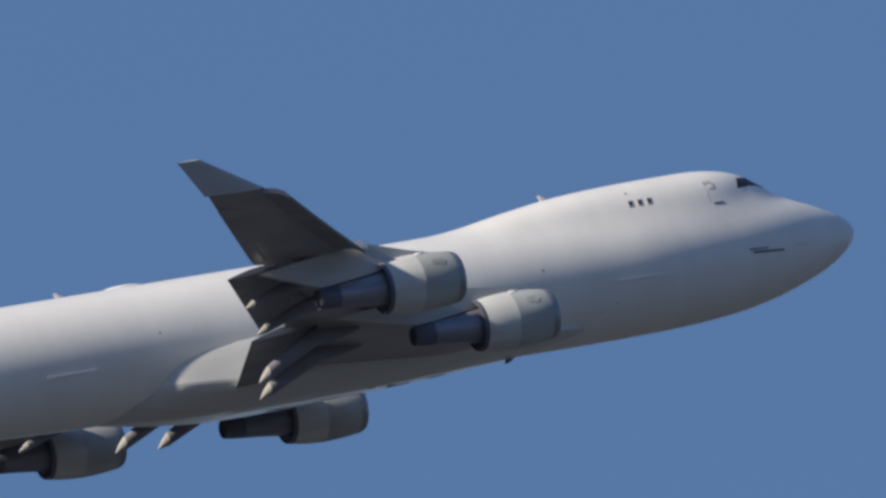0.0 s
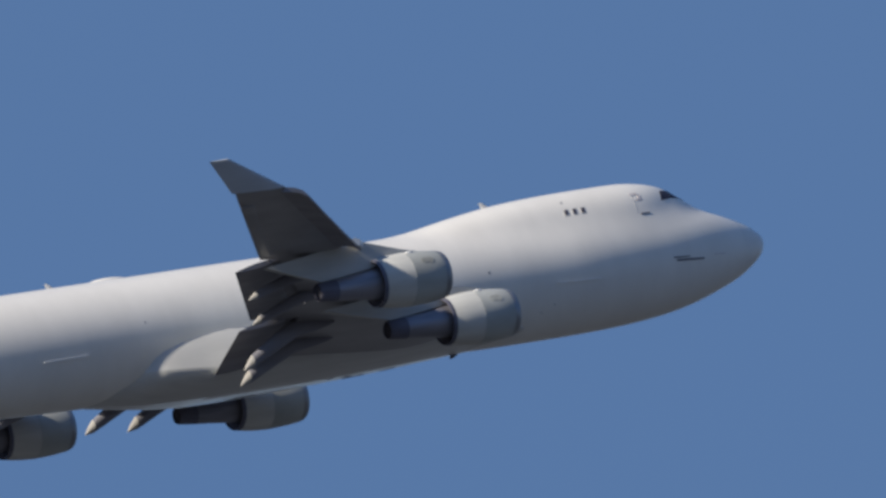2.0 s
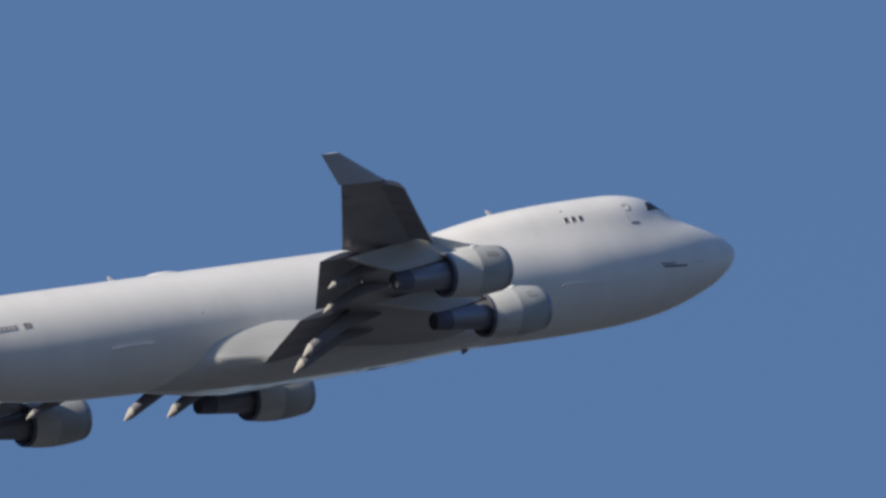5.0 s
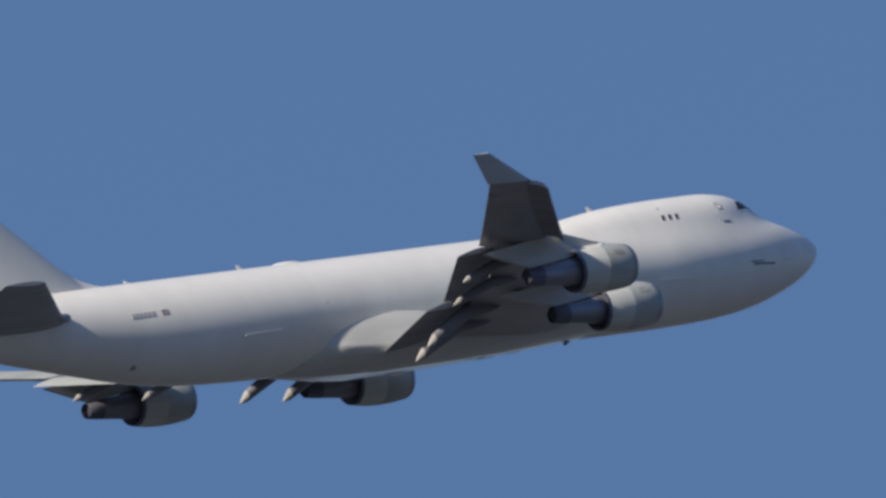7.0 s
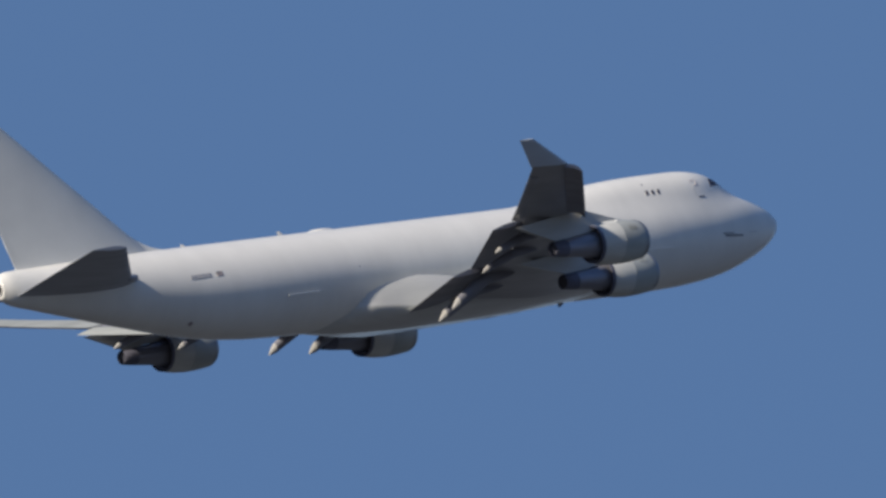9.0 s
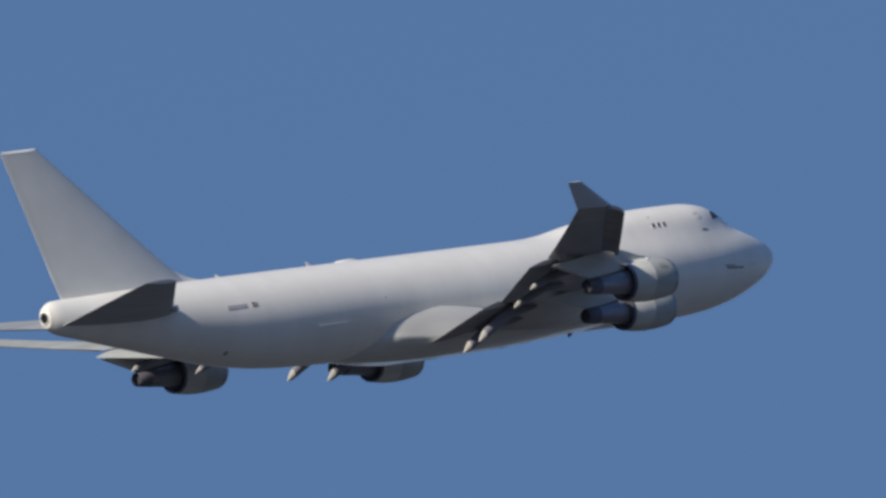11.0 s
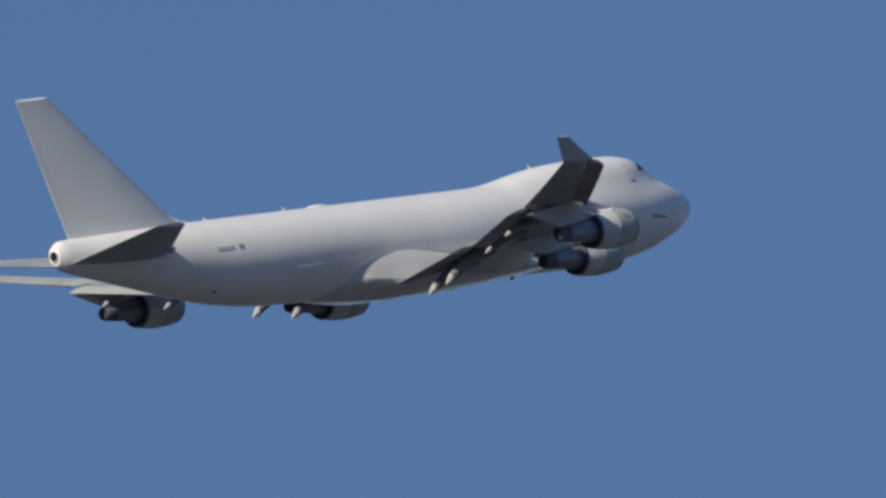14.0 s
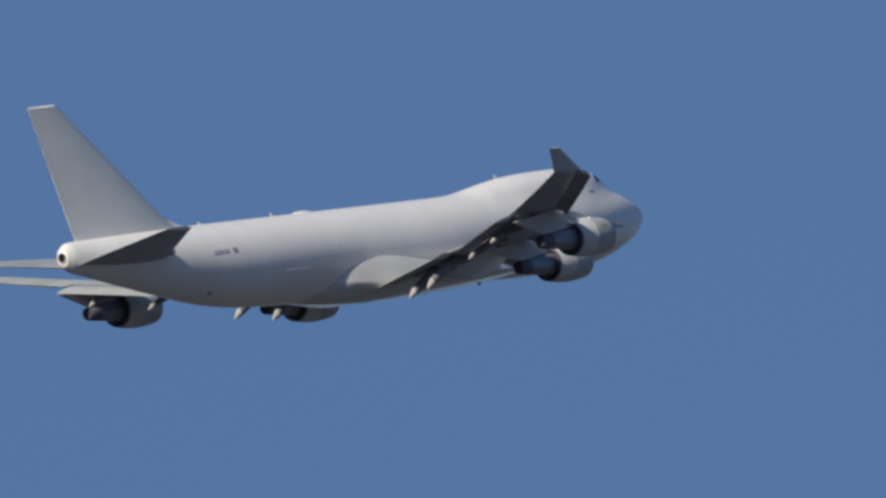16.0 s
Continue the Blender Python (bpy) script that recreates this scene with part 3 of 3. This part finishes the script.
    part("stencil", skin_patch([(8.25, 3.12), (7.85, 3.12), (7.85, 3.22), (8.25, 3.22)], grow=0.012), STENCIL, fuselage)
    part("stencil", skin_patch([(8.05, 3.22), (7.85, 3.22), (7.85, 3.46), (8.0, 3.46)], grow=0.012), STENCIL, fuselage)
    part("stencil", skin_patch([(4.3, -0.42), (3.5, -0.44), (3.5, -0.39), (4.3, -0.37)], grow=0.012), STENCIL, fuselage)
    part("vent_slot", skin_patch([(6.9, -0.54), (5.05, -0.60), (5.05, -0.50), (6.9, -0.42)]), MARK, fuselage, "dark vent slot low on the nose")
    part("vent_slot", skin_patch([(7.1, -0.36), (6.0, -0.38), (6.0, -0.32), (7.1, -0.28)]), MARK, fuselage)
    part("door_track", skin_patch([(14.65, -0.89), (11.95, -0.92), (11.95, -0.84), (14.65, -0.79)], grow=0.045), RAIL_AND_GLINT, fuselage, "pale door sill strip")
    part("door_track", skin_patch([(46.55, -1.06), (43.8, -1.04), (43.8, -0.93), (46.55, -0.95)], grow=0.06), RAIL_AND_GLINT, fuselage, "pale door sill strip")
    for s, z, r in ((18.8, 0.26, 0.055), (40.1, 0.33, 0.045), (14.9, -1.9, 0.03), (15.7, -2.2, 0.03), (12.7, 3.6, 0.05)):
        part("port", skin_patch([(s + r, z - r), (s - r, z - r), (s - r, z + r), (s + r, z + r)], grow=0.008, nu=2, nv=2), MARK, fuselage)
    part("outflow_port", skin_patch([(54.45, -2.0), (54.2, -2.1), (54.05, -1.95), (54.3, -1.82)], grow=0.012, nu=3, nv=3), STAIN, fuselage, "dark stained outflow port")
    # registration as plain bars, and the flag
    for i in range(6):
        s = 54.45 - i * 0.29
        part("registration_bar", skin_patch([(s, 0.83), (s - 0.2, 0.83), (s - 0.2, 1.12), (s, 1.12)], nu=2, nv=3), FADED_DARK, fuselage)
    part("flag_marking", skin_patch([(52.3, 0.84), (51.82, 0.84), (51.82, 1.14), (52.3, 1.14)], nu=3, nv=3), FLAGRED, fuselage, "small faded flag marking")
    part("flag_canton", skin_patch([(52.3, 1.0), (52.08, 1.0), (52.08, 1.14), (52.3, 1.14)], grow=0.04, nu=2, nv=2), MARK, fuselage)
    # blade antennas
    for s, h, z in ((16.4, 0.32, None), (43.55, 0.32, None), (52.15, 0.22, None), (20.1, -0.20, None), (26.7, -0.10, None)):
        zb = Z_TOP(s) - 0.03 if h > 0 else (Z_BOTTOM(s) - 0.05 if s < 22 else -3.74)
        rings = [[(-s + a * k - 0.25 * u, t * 0.05, zb + abs(h) * u * (1 if h > 0 else -1)) for a, t in ((0.28, 0), (0.05, 1), (-0.25, 0), (0.05, -1))] for u, k in ((0, 1), (1, 0.45))]
        part("antenna", loft(rings), WHITE if h > 0 else MARK, fuselage, "blade antenna")
    bm = bmesh.new()
    bmesh.ops.create_uvsphere(bm, u_segments=20, v_segments=10, radius=1, matrix=Matrix.LocRotScale((-40.1, 0, 3.2), None, (1.15, 0.45, 0.2)))
    part("satcom_dome", bm, WHITE, fuselage, "low white antenna dome on the roof")
    return plane


# ---------------------------------------------------------------- the ground far below, out of view
bm = bmesh.new()
bmesh.ops.create_grid(bm, x_segments=24, y_segments=24, size=12000)
ground_me = bpy.data.meshes.new("ground")
bm.to_mesh(ground_me)
bm.free()
ground_me.materials.append(ground_material())
ground = tagged(new("ground", ground_me), "flat dark ground under the flight path, out of view", "ground", kind="structure")

airplane = build_airplane()

PLANE_PATH = [
    (0, 717.673, 1632.296, 383.069),
    (0.2, 734.839, 1634.758, 385.353),
    (0.5, 760.492, 1637.897, 388.750),
    (0.8, 783.823, 1635.850, 390.795),
    (1, 799.933, 1636.418, 393.187),
    (1.2, 817.410, 1642.516, 398.458),
    (1.5, 845.972, 1655.609, 407.830),
    (1.8, 881.105, 1674.084, 416.575),
    (2, 903.564, 1685.723, 422.510),
    (2.2, 920.638, 1691.593, 428.282),
    (2.5, 942.597, 1695.509, 436.054),
    (2.8, 962.040, 1684.950, 438.187),
    (3, 975.145, 1680.630, 440.505),
    (3.2, 990.426, 1685.723, 445.689),
    (3.5, 1015.636, 1690.078, 454.158),
    (3.8, 1043.741, 1690.042, 463.562),
    (4.1, 1073.353, 1687.525, 472.897),
    (4.4, 1103.115, 1684.579, 481.179),
    (4.7, 1131.716, 1683.404, 487.452),
    (5, 1157.894, 1686.328, 490.769),
    (5.3, 1180.405, 1695.785, 490.136),
    (5.5, 1193.479, 1705.667, 487.531),
    (5.8, 1218.271, 1706.904, 490.210),
    (6, 1234.828, 1703.646, 492.980),
    (6.2, 1248.267, 1700.907, 494.637),
    (6.5, 1267.244, 1695.458, 496.567),
    (6.8, 1285.916, 1684.612, 496.217),
    (7, 1301.571, 1681.187, 496.553),
    (7.2, 1323.437, 1686.463, 498.615),
    (7.5, 1364.086, 1704.946, 504.292),
    (7.8, 1415.932, 1737.792, 514.540),
    (8, 1450.209, 1758.959, 521.506),
    (8.2, 1479.378, 1773.030, 526.437),
    (8.5, 1515.796, 1784.041, 530.714),
    (8.8, 1541.185, 1781.205, 528.915),
    (9, 1553.529, 1774.167, 525.579),
    (9.2, 1562.075, 1762.776, 521.864),
    (9.5, 1574.322, 1746.454, 514.977),
    (9.7, 1589.768, 1744.518, 510.086),
    (10, 1612.217, 1740.850, 504.571),
    (10.3, 1633.688, 1736.186, 501.389),
    (10.6, 1654.664, 1730.958, 500.142),
    (10.9, 1675.646, 1725.585, 500.419),
    (11.2, 1697.151, 1720.477, 501.787),
    (11.5, 1719.713, 1716.035, 503.803),
    (11.8, 1743.894, 1712.653, 506.003),
    (12, 1761.205, 1711.178, 507.338),
    (12.2, 1778.787, 1709.709, 508.668),
    (12.5, 1805.153, 1708.797, 511.336),
    (12.8, 1831.270, 1712.006, 516.068),
    (13, 1847.942, 1713.914, 519.212),
    (13.2, 1862.063, 1712.480, 521.414),
    (13.5, 1882.700, 1708.727, 523.947),
    (13.8, 1903.481, 1705.108, 524.559),
    (14, 1917.358, 1701.777, 525.460),
    (14.2, 1931.849, 1697.913, 528.158),
    (14.5, 1954.203, 1692.928, 532.889),
    (14.8, 1978.972, 1694.860, 535.591),
    (15, 1995.464, 1696.272, 537.393),
    (15.2, 2010.613, 1694.311, 539.227),
    (15.5, 2032.678, 1689.042, 542.611),
    (15.8, 2057.350, 1686.921, 547.911),
    (16, 2073.908, 1685.153, 551.607),
]


def motions():
    walk(airplane, [(t, pose(x, y, z, 0, -13.33, 0)) for t, x, y, z in PLANE_PATH])


motions()
